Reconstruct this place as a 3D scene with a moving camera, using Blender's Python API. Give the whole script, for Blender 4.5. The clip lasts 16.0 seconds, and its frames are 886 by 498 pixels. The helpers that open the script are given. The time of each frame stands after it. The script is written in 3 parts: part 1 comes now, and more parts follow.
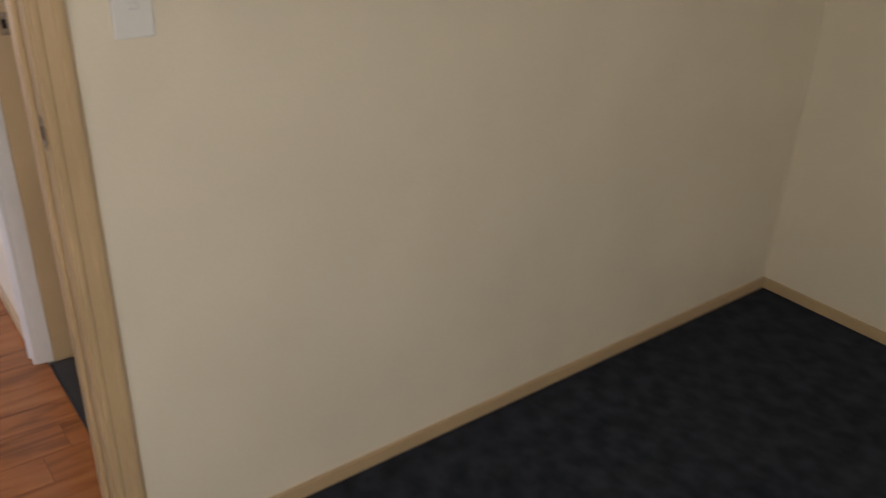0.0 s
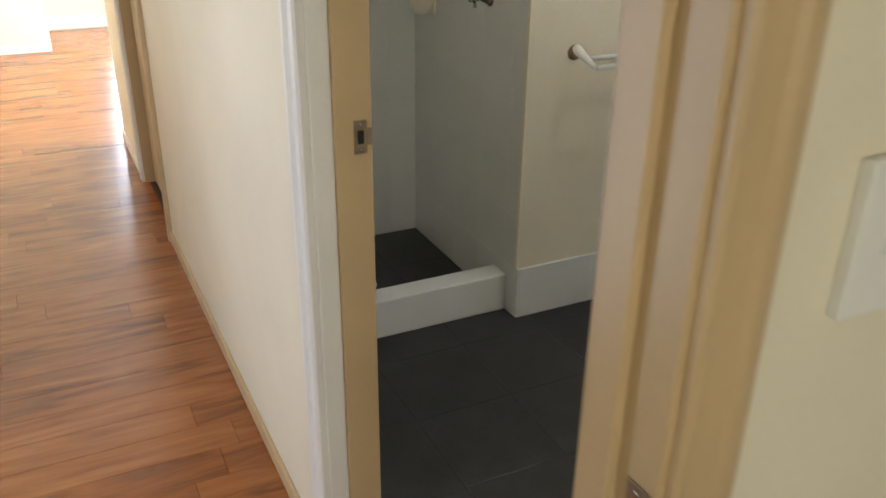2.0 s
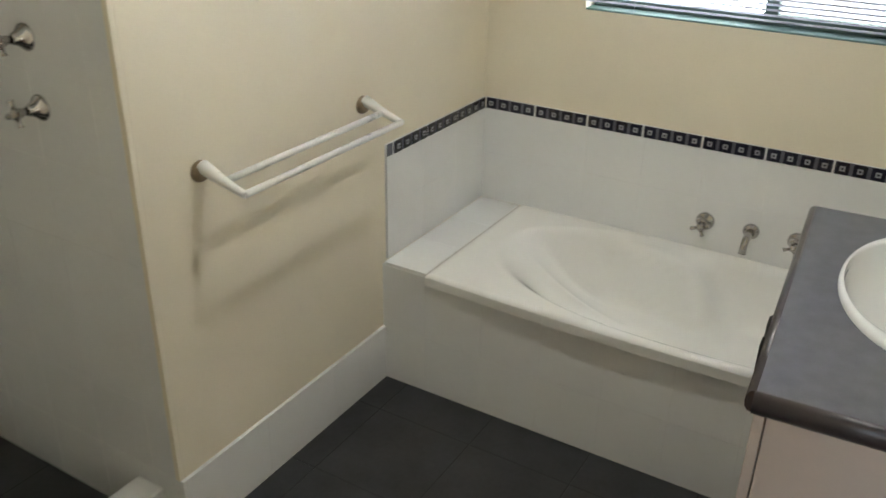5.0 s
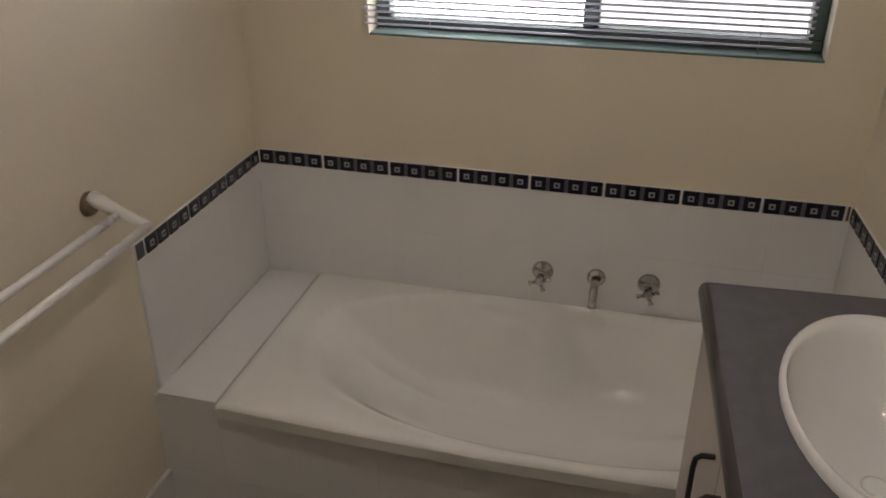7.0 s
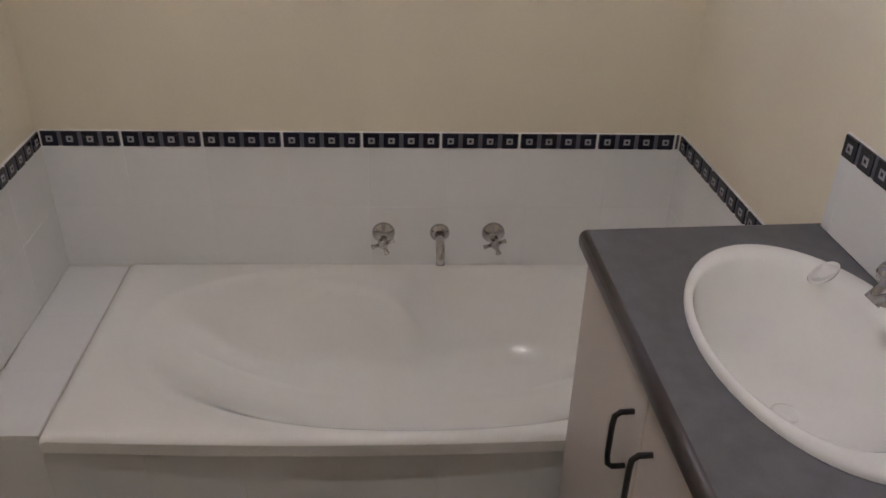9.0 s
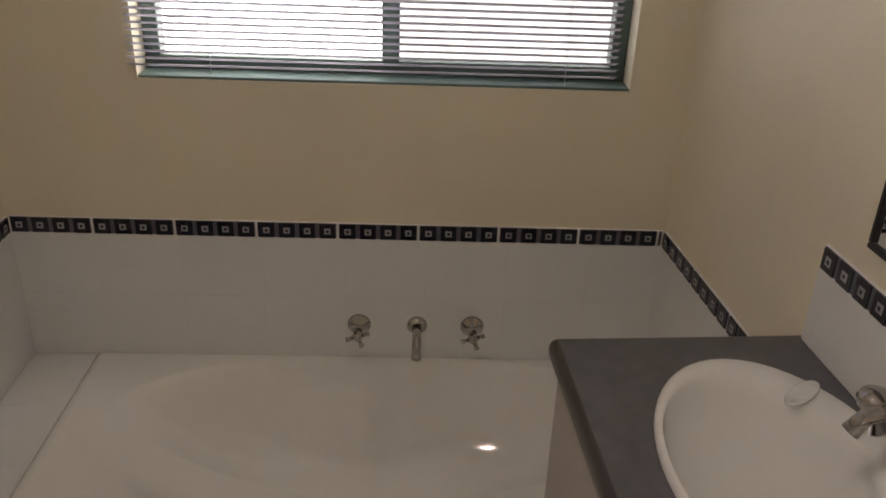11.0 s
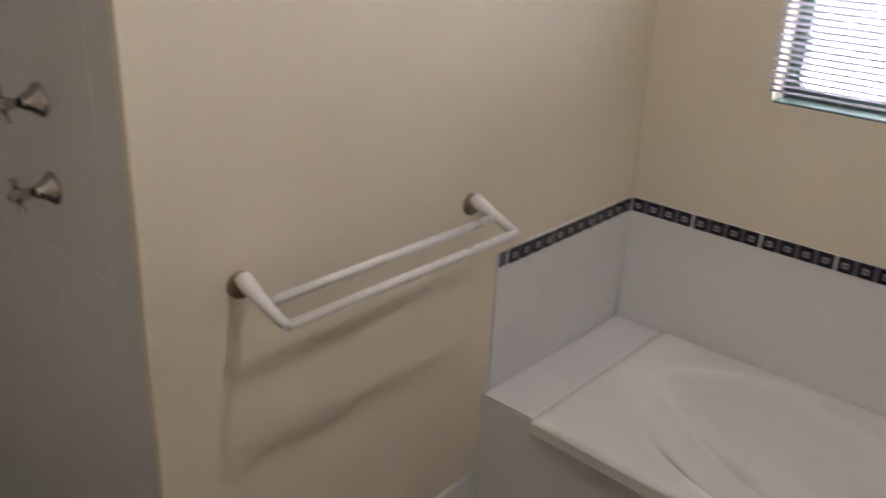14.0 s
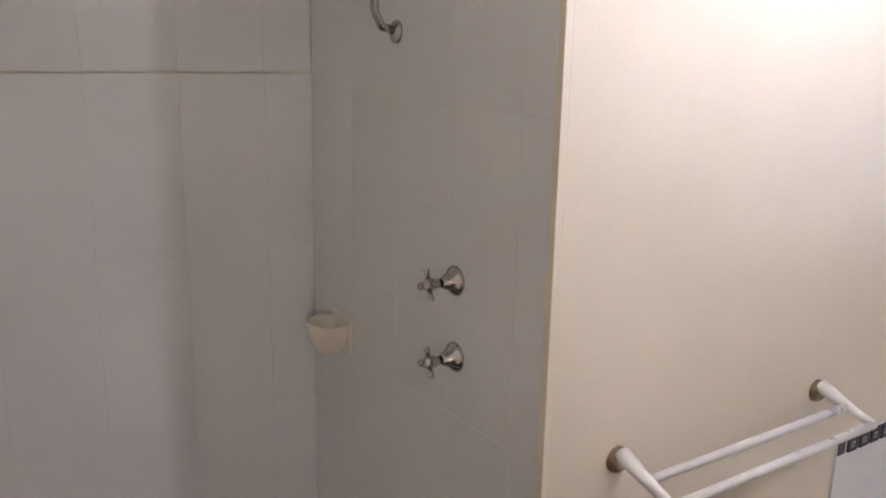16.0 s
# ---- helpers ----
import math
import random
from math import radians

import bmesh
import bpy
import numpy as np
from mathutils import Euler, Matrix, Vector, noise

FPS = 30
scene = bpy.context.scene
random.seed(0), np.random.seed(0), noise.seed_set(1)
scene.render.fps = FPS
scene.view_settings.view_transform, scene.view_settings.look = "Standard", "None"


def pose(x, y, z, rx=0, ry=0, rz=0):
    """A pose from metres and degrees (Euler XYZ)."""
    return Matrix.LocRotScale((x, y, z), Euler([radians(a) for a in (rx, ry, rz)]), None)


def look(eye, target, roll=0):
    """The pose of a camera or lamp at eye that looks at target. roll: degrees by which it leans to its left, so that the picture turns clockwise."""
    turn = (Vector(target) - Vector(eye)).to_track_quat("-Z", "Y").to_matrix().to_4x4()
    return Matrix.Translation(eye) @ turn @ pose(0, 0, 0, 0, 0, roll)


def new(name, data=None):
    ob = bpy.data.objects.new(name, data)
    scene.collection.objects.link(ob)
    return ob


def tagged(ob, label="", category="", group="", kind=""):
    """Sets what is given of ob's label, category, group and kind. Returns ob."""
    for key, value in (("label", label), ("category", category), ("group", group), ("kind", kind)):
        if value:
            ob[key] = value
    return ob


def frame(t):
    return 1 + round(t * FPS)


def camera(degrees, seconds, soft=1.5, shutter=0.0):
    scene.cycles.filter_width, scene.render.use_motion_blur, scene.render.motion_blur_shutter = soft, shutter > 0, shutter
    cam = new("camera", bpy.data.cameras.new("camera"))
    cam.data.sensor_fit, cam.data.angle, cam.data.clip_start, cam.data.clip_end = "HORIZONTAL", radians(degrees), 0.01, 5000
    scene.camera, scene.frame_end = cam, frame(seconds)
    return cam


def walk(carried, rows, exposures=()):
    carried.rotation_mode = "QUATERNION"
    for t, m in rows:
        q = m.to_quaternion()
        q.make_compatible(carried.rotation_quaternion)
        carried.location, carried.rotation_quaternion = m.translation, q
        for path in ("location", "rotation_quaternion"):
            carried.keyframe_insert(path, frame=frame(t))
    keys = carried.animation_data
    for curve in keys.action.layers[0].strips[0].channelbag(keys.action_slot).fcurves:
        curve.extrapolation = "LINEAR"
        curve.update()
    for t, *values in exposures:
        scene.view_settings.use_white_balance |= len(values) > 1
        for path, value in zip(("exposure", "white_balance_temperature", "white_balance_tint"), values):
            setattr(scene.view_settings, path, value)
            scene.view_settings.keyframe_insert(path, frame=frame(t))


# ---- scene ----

cam = camera(55.0, 16.0, soft=1.5, shutter=0.4)
PATH = [
    (0, (3.599, -2.964, 1.661), (2.188, -1.869, 0.761), 2.0),
    (0.5, (3.362, -2.933, 1.644), (1.822, -2.006, 0.767), 1.5),
    (1, (3.026, -2.996, 1.644), (1.44, -2.142, 0.775), 2.3),
    (1.5, (2.663, -3.021, 1.613), (1.049, -2.213, 0.752), 1.5),
    (2, (2.362, -3.012, 1.609), (0.746, -2.213, 0.742), 0.8),
    (2.5, (2.187, -3.047, 1.607), (0.595, -2.181, 0.761), 0.1),
    (3, (1.992, -3.073, 1.631), (0.5, -2.055, 0.773), -0.4),
    (3.5, (1.777, -3.006, 1.622), (0.437, -1.798, 0.759), 0.8),
    (4, (1.618, -2.881, 1.652), (0.416, -1.548, 0.769), 0.7),
    (4.5, (1.549, -2.766, 1.645), (0.461, -1.329, 0.779), 0.0),
    (5, (1.397, -2.634, 1.682), (0.484, -1.092, 0.795), 1.1),
    (7.5, (0.988, -2.001, 1.689), (0.691, -0.258, 0.754), 0.4),
    (8, (0.886, -1.964, 1.686), (0.766, -0.217, 0.719), 1.6),
    (8.5, (0.898, -1.946, 1.679), (0.874, -0.216, 0.675), 1.4),
    (9, (0.909, -1.949, 1.652), (0.985, -0.233, 0.627), 1.4),
    (11.5, (0.98, -1.863, 1.692), (1.03, -0.054, 0.84), 2.8),
    (12, (0.988, -1.902, 1.658), (0.896, -0.088, 0.819), 4.0),
    (12.5, (1.07, -1.951, 1.662), (0.704, -0.188, 0.792), 4.1),
    (13, (1.145, -1.975, 1.639), (0.448, -0.318, 0.762), 3.3),
    (13.5, (1.058, -2.08, 1.569), (0.154, -0.489, 0.764), 4.5),
    (14, (1.139, -2.145, 1.62), (-0.068, -0.751, 0.846), 2.7),
    (14.5, (1.059, -2.199, 1.577), (-0.345, -0.942, 0.907), 2.0),
    (15, (1.047, -2.237, 1.629), (-0.523, -1.165, 1.008), 1.6),
    (15.5, (1.049, -2.325, 1.665), (-0.59, -1.314, 1.127), 2.0),
    (16, (1.006, -2.448, 1.705), (-0.603, -1.352, 1.246), 1.2),
]
EXPOSURES = [(0, 0.1, 6400, 17), (1, 0.2, 6600, 5), (1.5, 0.1, 6700, 7), (2, 0.3, 6700, 4), (2.5, 0.4, 6600, 2), (3, 0.6, 6500, 0), (3.5, 0.6, 6450, -7), (4.5, 0.55, 6450, -10), (5, 0.68, 6600, 4),
             (7.5, -0.60, 7400, 19), (8, -0.50, 7200, 19), (9, -0.02, 6650, 20), (11.5, -0.78, 8000, 18), (12, -0.88, 8100, 6), (12.5, -0.98, 9000, -8), (13, -1.0, 8000, -4), (13.5, -0.55, 7100, 12),
             (14, 0.04, 6750, 20), (14.5, 0.10, 6500, 21), (15.5, 0.48, 6350, 24), (16, 0.66, 6350, 25)]
walk(cam, [(t, look(e, g, r)) for t, e, g, r in PATH], EXPOSURES)

# ---- world and light ----
world = bpy.data.worlds.new("world")
scene.world = world
world.use_nodes = True
wn = world.node_tree.nodes
sky = wn.new("ShaderNodeTexSky")
sky.sky_type = "NISHITA"
sky.sun_disc = False
sky.sun_elevation = radians(48)
sky.sun_rotation = radians(80)
wn["Background"].inputs["Strength"].default_value = 0.15
world.node_tree.links.new(sky.outputs["Color"], wn["Background"].inputs["Color"])
sun_data = bpy.data.lights.new("sun", "SUN")
sun_data.energy, sun_data.angle, sun_data.color = 3.0, radians(0.6), (1.0, 0.95, 0.88)
sun = new("sun", sun_data)
sun.matrix_world = look((9, 1.5, 9), (0, 0, 0))


def window_light(name, eye, target, sx, sz, watts, color, spread=180):
    d = bpy.data.lights.new(name, "AREA")
    d.shape, d.size, d.size_y, d.energy, d.color = "RECTANGLE", sx, sz, watts, color
    d.spread = radians(spread)
    ob = new(name, d)
    ob.matrix_world = look(eye, target)
    return ob


window_light("bathroom_window_light", (0.92, 0.14, 1.86), (0.62, -1.0, 1.2), 0.7, 0.28, 17, (0.93, 0.95, 1.0), 108)
window_light("bedroom_window_light", (5.12, -3.7, 1.55), (3.5, -3.3, 1.2), 1.4, 1.1, 30, (1.0, 0.95, 0.86))
window_light("living_window_light", (-3.75, -0.62, 1.2), (-3.75, -3.0, 0.5), 1.6, 1.9, 115, (0.82, 0.89, 1.0))
window_light("living_west_window_light", (-6.24, -2.12, 1.15), (-3.0, -2.4, 0.6), 0.26, 1.5, 30, (0.84, 0.88, 1.0))
window_light("hall_door_light", (0.42, -3.93, 1.15), (0.50, -2.5, 1.0), 0.55, 1.9, 12, (0.74, 0.80, 1.0))


def glow(name, color, strength):
    m = bpy.data.materials.new(name)
    m.use_nodes = True
    b = m.node_tree.nodes["Principled BSDF"]
    b.inputs["Base Color"].default_value = (0.6, 0.6, 0.6, 1)
    b.inputs["Emission Color"].default_value = (*color, 1)
    b.inputs["Emission Strength"].default_value = strength
    return m


# ---- materials ----
def material(name, color, rough=0.6, metal=0.0, var=0.05, scale=6.0, fine=90.0, bump=0.05, spec=0.5, dark=None, random_amount=0.0, coat=0.0):
    """Base colour varied by a broad and a fine noise, fine relief, and uneven gloss."""
    m = bpy.data.materials.new(name)
    m.use_nodes = True
    nt = m.node_tree
    b = nt.nodes["Principled BSDF"]
    tc = nt.nodes.new("ShaderNodeTexCoord")
    geo = nt.nodes.new("ShaderNodeNewGeometry")
    n1, n2 = nt.nodes.new("ShaderNodeTexNoise"), nt.nodes.new("ShaderNodeTexNoise")
    n1.inputs["Scale"].default_value, n1.inputs["Detail"].default_value = scale, 5
    n2.inputs["Scale"].default_value, n2.inputs["Detail"].default_value = fine, 3
    for n in (n1, n2):
        nt.links.new(geo.outputs["Position"], n.inputs["Vector"])
    add = nt.nodes.new("ShaderNodeMath")
    add.operation = "MULTIPLY_ADD"
    add.inputs[1].default_value = 0.35
    nt.links.new(n2.outputs["Fac"], add.inputs[0])
    nt.links.new(n1.outputs["Fac"], add.inputs[2])
    ramp = nt.nodes.new("ShaderNodeValToRGB")
    lo = dark if dark else tuple(c * (1 - var * 1.6) for c in color)
    hi = tuple(min(1, c * (1 + var)) for c in color)
    ramp.color_ramp.elements[0].position, ramp.color_ramp.elements[1].position = 0.42, 0.95
    ramp.color_ramp.elements[0].color, ramp.color_ramp.elements[1].color = (*lo, 1), (*hi, 1)
    nt.links.new(add.outputs[0], ramp.inputs["Fac"])
    out = ramp.outputs["Color"]
    if random_amount:
        info = nt.nodes.new("ShaderNodeObjectInfo")
        mr = nt.nodes.new("ShaderNodeMapRange")
        mr.inputs["To Min"].default_value, mr.inputs["To Max"].default_value = 1 - random_amount, 1 + random_amount
        nt.links.new(info.outputs["Random"], mr.inputs["Value"])
        hsv = nt.nodes.new("ShaderNodeHueSaturation")
        nt.links.new(mr.outputs["Result"], hsv.inputs["Value"])
        nt.links.new(out, hsv.inputs["Color"])
        out = hsv.outputs["Color"]
    nt.links.new(out, b.inputs["Base Color"])
    rr = nt.nodes.new("ShaderNodeMapRange")
    rr.inputs["To Min"].default_value, rr.inputs["To Max"].default_value = max(0.02, rough * 0.85), min(1, rough * 1.15)
    nt.links.new(n1.outputs["Fac"], rr.inputs["Value"])
    nt.links.new(rr.outputs["Result"], b.inputs["Roughness"])
    b.inputs["Metallic"].default_value = metal
    b.inputs["Specular IOR Level"].default_value = spec
    b.inputs["Coat Weight"].default_value = coat
    if bump:
        bp = nt.nodes.new("ShaderNodeBump")
        bp.inputs["Strength"].default_value, bp.inputs["Distance"].default_value = bump, 0.004
        nt.links.new(add.outputs[0], bp.inputs["Height"])
        nt.links.new(bp.outputs["Normal"], b.inputs["Normal"])
    return m


def wood_material(name):
    m = bpy.data.materials.new(name)
    m.use_nodes = True
    nt = m.node_tree
    b = nt.nodes["Principled BSDF"]
    geo = nt.nodes.new("ShaderNodeNewGeometry")
    info = nt.nodes.new("ShaderNodeObjectInfo")
    rnd = nt.nodes.new("ShaderNodeVectorMath")
    rnd.operation = "MULTIPLY_ADD"
    comb = nt.nodes.new("ShaderNodeCombineXYZ")
    isl = nt.nodes.new("ShaderNodeMath")
    isl.operation = "ADD"
    nt.links.new(info.outputs["Random"], isl.inputs[0])
    nt.links.new(geo.outputs["Random Per Island"], isl.inputs[1])
    for i in range(3):
        nt.links.new(isl.outputs[0], comb.inputs[i])
    rnd.inputs[1].default_value = (7, 7, 7)
    nt.links.new(comb.outputs[0], rnd.inputs[0])
    nt.links.new(geo.outputs["Position"], rnd.inputs[2])
    mp = nt.nodes.new("ShaderNodeMapping")
    mp.inputs["Scale"].default_value = (17, 1.8, 1)
    nt.links.new(rnd.outputs[0], mp.inputs["Vector"])
    n1 = nt.nodes.new("ShaderNodeTexNoise")
    n1.inputs["Scale"].default_value, n1.inputs["Detail"].default_value, n1.inputs["Distortion"].default_value = 1.0, 7, 1.5
    nt.links.new(mp.outputs[0], n1.inputs["Vector"])
    mix = nt.nodes.new("ShaderNodeMath")
    mix.operation = "MULTIPLY_ADD"
    mix.inputs[1].default_value = 0.16
    nt.links.new(isl.outputs[0], mix.inputs[0])
    nt.links.new(n1.outputs["Fac"], mix.inputs[2])
    ramp = nt.nodes.new("ShaderNodeValToRGB")
    e = ramp.color_ramp.elements
    e[0].position, e[0].color = 0.36, (0.11, 0.028, 0.007, 1)
    e[1].position, e[1].color = 0.92, (0.44, 0.165, 0.044, 1)
    mid = e.new(0.62)
    mid.color = (0.30, 0.096, 0.023, 1)
    nt.links.new(mix.outputs[0], ramp.inputs["Fac"])
    nt.links.new(ramp.outputs["Color"], b.inputs["Base Color"])
    b.inputs["Roughness"].default_value = 0.24
    bp = nt.nodes.new("ShaderNodeBump")
    bp.inputs["Strength"].default_value, bp.inputs["Distance"].default_value = 0.12, 0.002
    nt.links.new(n1.outputs["Fac"], bp.inputs["Height"])
    nt.links.new(bp.outputs["Normal"], b.inputs["Normal"])
    return m


PAINT = material("cream_wall_paint", (0.82, 0.748, 0.592), 0.55, var=0.04, scale=2.5, fine=140, bump=0.22)
CEIL = material("white_ceiling_paint", (0.82, 0.81, 0.78), 0.8, var=0.02, scale=2, fine=200, bump=0.05)
TRIM = material("cream_gloss_trim", (0.56, 0.41, 0.235), 0.32, var=0.05, scale=5, fine=120, bump=0.04)
# White skirting, and frame strips paled for the daylight that falls on them.
TRIM_WHITE_LIT = material("white_and_daylit_gloss_trim", (0.80, 0.78, 0.76), 0.30, var=0.03, scale=5, fine=120, bump=0.04)
TILE = material("white_glazed_tile", (0.80, 0.80, 0.785), 0.16, var=0.02, scale=4, fine=60, bump=0.015, random_amount=0.008)
GROUT = material("pale_grout", (0.76, 0.755, 0.735), 0.85, var=0.08, scale=12, fine=300, bump=0.2)
ENAMEL = material("white_bath_enamel", (0.87, 0.86, 0.82), 0.07, var=0.015, scale=3, fine=40, bump=0.0)
SILICONE = material("grey_silicone", (0.52, 0.49, 0.45), 0.5, var=0.1, scale=40, fine=200, bump=0.05)
CERAMIC = material("white_ceramic", (0.84, 0.83, 0.79), 0.07, var=0.015, scale=3, fine=40, bump=0.0)
SLATE = material("charcoal_floor_tile", (0.033, 0.034, 0.036), 0.42, var=0.3, scale=7, fine=60, bump=0.12, random_amount=0.10)
DGROUT = material("dark_grout", (0.034, 0.034, 0.036), 0.85, var=0.2, scale=20, fine=300, bump=0.2)
CARPET = material("navy_carpet", (0.034, 0.040, 0.055), 0.95, var=0.35, scale=14, fine=420, bump=0.6, spec=0.1)
CHROME = material("chrome", (0.50, 0.48, 0.47), 0.13, metal=1.0, var=0.03, scale=20, fine=80, bump=0.0)
STEEL = material("dull_strike_metal", (0.34, 0.27, 0.19), 0.35, metal=1.0, var=0.15, scale=60, fine=300, bump=0.05)
# Near-black colour for the shade inside holes that are not cut.
HOLE_SHADE = material("recess_shade", (0.012, 0.011, 0.010), 0.9, var=0.1, bump=0.0)
WPLASTIC = material("white_plastic", (0.80, 0.79, 0.75), 0.35, var=0.02, scale=8, fine=80, bump=0.01)
RAILW = material("white_powdercoat", (0.80, 0.79, 0.75), 0.28, var=0.02, scale=20, fine=150, bump=0.01)
LAMINATE = material("grey_laminate", (0.125, 0.126, 0.134), 0.42, var=0.14, scale=30, fine=500, bump=0.03)
EDGE = material("dark_laminate_edge", (0.050, 0.040, 0.038), 0.30, var=0.06, scale=220, fine=400, bump=0.02)
CABINET = material("white_cabinet_melamine", (0.56, 0.495, 0.45), 0.38, var=0.025, scale=3, fine=150, bump=0.02)
BLACK = material("black_handle", (0.018, 0.016, 0.015), 0.30, var=0.1, scale=40, fine=200, bump=0.02)
MOTIF = material("navy_mosaic_glaze", (0.018, 0.018, 0.030), 0.18, var=0.25, scale=60, fine=300, bump=0.03, random_amount=0.25)
MOTIFL = material("pale_mosaic_mark", (0.36, 0.36, 0.38), 0.25, var=0.15, scale=60, fine=300, bump=0.03)
BANDT = material("grey_border_tile", (0.13, 0.13, 0.155), 0.22, var=0.12, scale=30, fine=300, bump=0.03)
FRAME = material("green_grey_aluminium", (0.10, 0.155, 0.145), 0.38, metal=0.2, var=0.06, scale=10, fine=200, bump=0.02)
SLAT = material("white_blind_slat", (0.62, 0.62, 0.66), 0.4, var=0.03, scale=20, fine=100, bump=0.0)
nt = SLAT.node_tree
through_light, slat_mix = nt.nodes.new("ShaderNodeBsdfTranslucent"), nt.nodes.new("ShaderNodeMixShader")
through_light.inputs["Color"].default_value = (0.70, 0.68, 0.76, 1)
slat_mix.inputs["Fac"].default_value = 0.35
nt.links.new(nt.nodes["Principled BSDF"].outputs[0], slat_mix.inputs[1])
nt.links.new(through_light.outputs[0], slat_mix.inputs[2])
nt.links.new(slat_mix.outputs[0], nt.nodes["Material Output"].inputs["Surface"])
SOAPDISH = material("cream_soap_dish_plastic", (0.90, 0.82, 0.70), 0.45, var=0.04, scale=12, fine=200, bump=0.03)
WOOD = wood_material("red_brown_laminate_plank")
WOODGAP = material("plank_gap", (0.07, 0.025, 0.012), 0.8, var=0.1, bump=0.0)
GRASS = material("outdoor_ground", (0.22, 0.22, 0.17), 0.95, var=0.2, scale=3, fine=50, bump=0.0)

glass = bpy.data.materials.new("window_glass")
glass.use_nodes = True
gb = glass.node_tree.nodes["Principled BSDF"]
gb.inputs["Base Color"].default_value = (1, 1, 1, 1)
gb.inputs["Transmission Weight"].default_value = 1.0
gb.inputs["Roughness"].default_value = 0.02
gb.inputs["IOR"].default_value = 1.1
SCREEN = bpy.data.materials.new("fly_screen_mesh")
SCREEN.use_nodes = True
sb = SCREEN.node_tree.nodes["Principled BSDF"]
sb.inputs["Base Color"].default_value = (0.05, 0.055, 0.07, 1)
sb.inputs["Alpha"].default_value = 0.45
mirror_mat = bpy.data.materials.new("mirror_silver")
mirror_mat.use_nodes = True
mb = mirror_mat.node_tree.nodes["Principled BSDF"]
mb.inputs["Base Color"].default_value = (0.9, 0.91, 0.9, 1)
mb.inputs["Metallic"].default_value = 1.0
mb.inputs["Roughness"].default_value = 0.02


# ---- building helpers ----
def box(bm, lo, hi, bevel=0.0, seg=1):
    c = [(a + b) / 2 for a, b in zip(lo, hi)]
    s = [abs(b - a) for a, b in zip(lo, hi)]
    vs = bmesh.ops.create_cube(bm, size=1, matrix=Matrix.Translation(c) @ Matrix.Diagonal((*s, 1)))["verts"]
    if bevel:
        es = list({e for v in vs for e in v.link_edges})
        bmesh.ops.bevel(bm, geom=es, offset=bevel, segments=seg, affect="EDGES", profile=0.5)
    return bm


def boxes(*spans, bevel=0.0, seg=1):
    bm = bmesh.new()
    for lo, hi in spans:
        box(bm, lo, hi, bevel, seg)
    return bm


def tube(bm, pts, radius, sides=12, cap=True):
    """A round bar along a line of points; radius is one number or one for each point."""
    pts = [Vector(p) for p in pts]
    rad = radius if isinstance(radius, (list, tuple)) else [radius] * len(pts)
    rings, side = [], None
    for i, p in enumerate(pts):
        d = (pts[min(i + 1, len(pts) - 1)] - pts[max(i - 1, 0)]).normalized()
        side = d.orthogonal() if side is None else side - d * side.dot(d)
        side.normalize()
        other = d.cross(side)
        rings.append([bm.verts.new(p + (side * math.cos(a) + other * math.sin(a)) * rad[i])
                      for a in (2 * math.pi * k / sides for k in range(sides))])
    for a, b in zip(rings, rings[1:]):
        for k in range(sides):
            f = bm.faces.new((a[k], a[(k + 1) % sides], b[(k + 1) % sides], b[k]))
            f.smooth = True
    if cap:
        bm.faces.new(list(reversed(rings[0])))
        bm.faces.new(rings[-1])
    return bm


def lathe(bm, profile, m=Matrix.Identity(4), sides=28, sx=1.0, sy=1.0):
    """Turns a line of (radius, height) about z, placed by m."""
    rings = []
    for r, z in profile:
        rings.append([bm.verts.new(m @ Vector((sx * r * math.cos(a), sy * r * math.sin(a), z)))
                      for a in (2 * math.pi * k / sides for k in range(sides))])
    for a, b in zip(rings, rings[1:]):
        for k in range(sides):
            f = bm.faces.new((a[k], a[(k + 1) % sides], b[(k + 1) % sides], b[k]))
            f.smooth = True
    bm.faces.new(list(reversed(rings[0])))
    bm.faces.new(rings[-1])
    return bm


def mesh_of(name, bm, mat):
    bmesh.ops.recalc_face_normals(bm, faces=bm.faces)
    me = bpy.data.meshes.new(name)
    bm.to_mesh(me)
    bm.free()
    me.materials.append(mat)
    return me


def solid(name, bm, mat, label="", category="", group="", kind=""):
    return tagged(new(name, mesh_of(name, bm, mat)), label, category, group, kind)


def part(name, bm, mat, parent, label=""):
    ob = new(name, mesh_of(name, bm, mat))
    ob.parent = parent
    ob.matrix_parent_inverse = parent.matrix_basis.inverted()
    return tagged(ob, label)


def thing(name, place, label, category, group="", kind=""):
    ob = new(name)
    ob.empty_display_size = 0.05
    ob.location = place
    ob.matrix_basis = Matrix.Translation(place)
    return tagged(ob, label, category, group, kind)


TILE_MESHES = {}


def piece(name, parent, centre, size, axis, mat, bevel=0.0015):
    """One tile or plank: a slab with softened edges; alike ones share a mesh. axis: the way its face looks ('x', '-x', 'y', '-y', 'z')."""
    key = (name, tuple(round(s, 4) for s in size), mat.name)
    if key not in TILE_MESHES:
        bm = bmesh.new()
        box(bm, [-s / 2 for s in size], [s / 2 for s in size], bevel)
        TILE_MESHES[key] = mesh_of(name, bm, mat)
    ob = new(name, TILE_MESHES[key])
    ob.parent = parent
    ob.matrix_parent_inverse = parent.matrix_basis.inverted()
    ob.matrix_basis = Matrix.Translation(centre)
    return ob


# ---- the plan ----
XR = 1.588          # bathroom wall behind the basin
XB = 1.980         # bedroom face of that wall
YH, YD = -2.575, -2.465   # hall and bathroom faces of the door wall
XJ, XK = 0.951, 1.80   # bathroom door opening
YS = -1.545        # tap wall of the shower
XS = -0.895        # back wall of the shower
H = 2.42
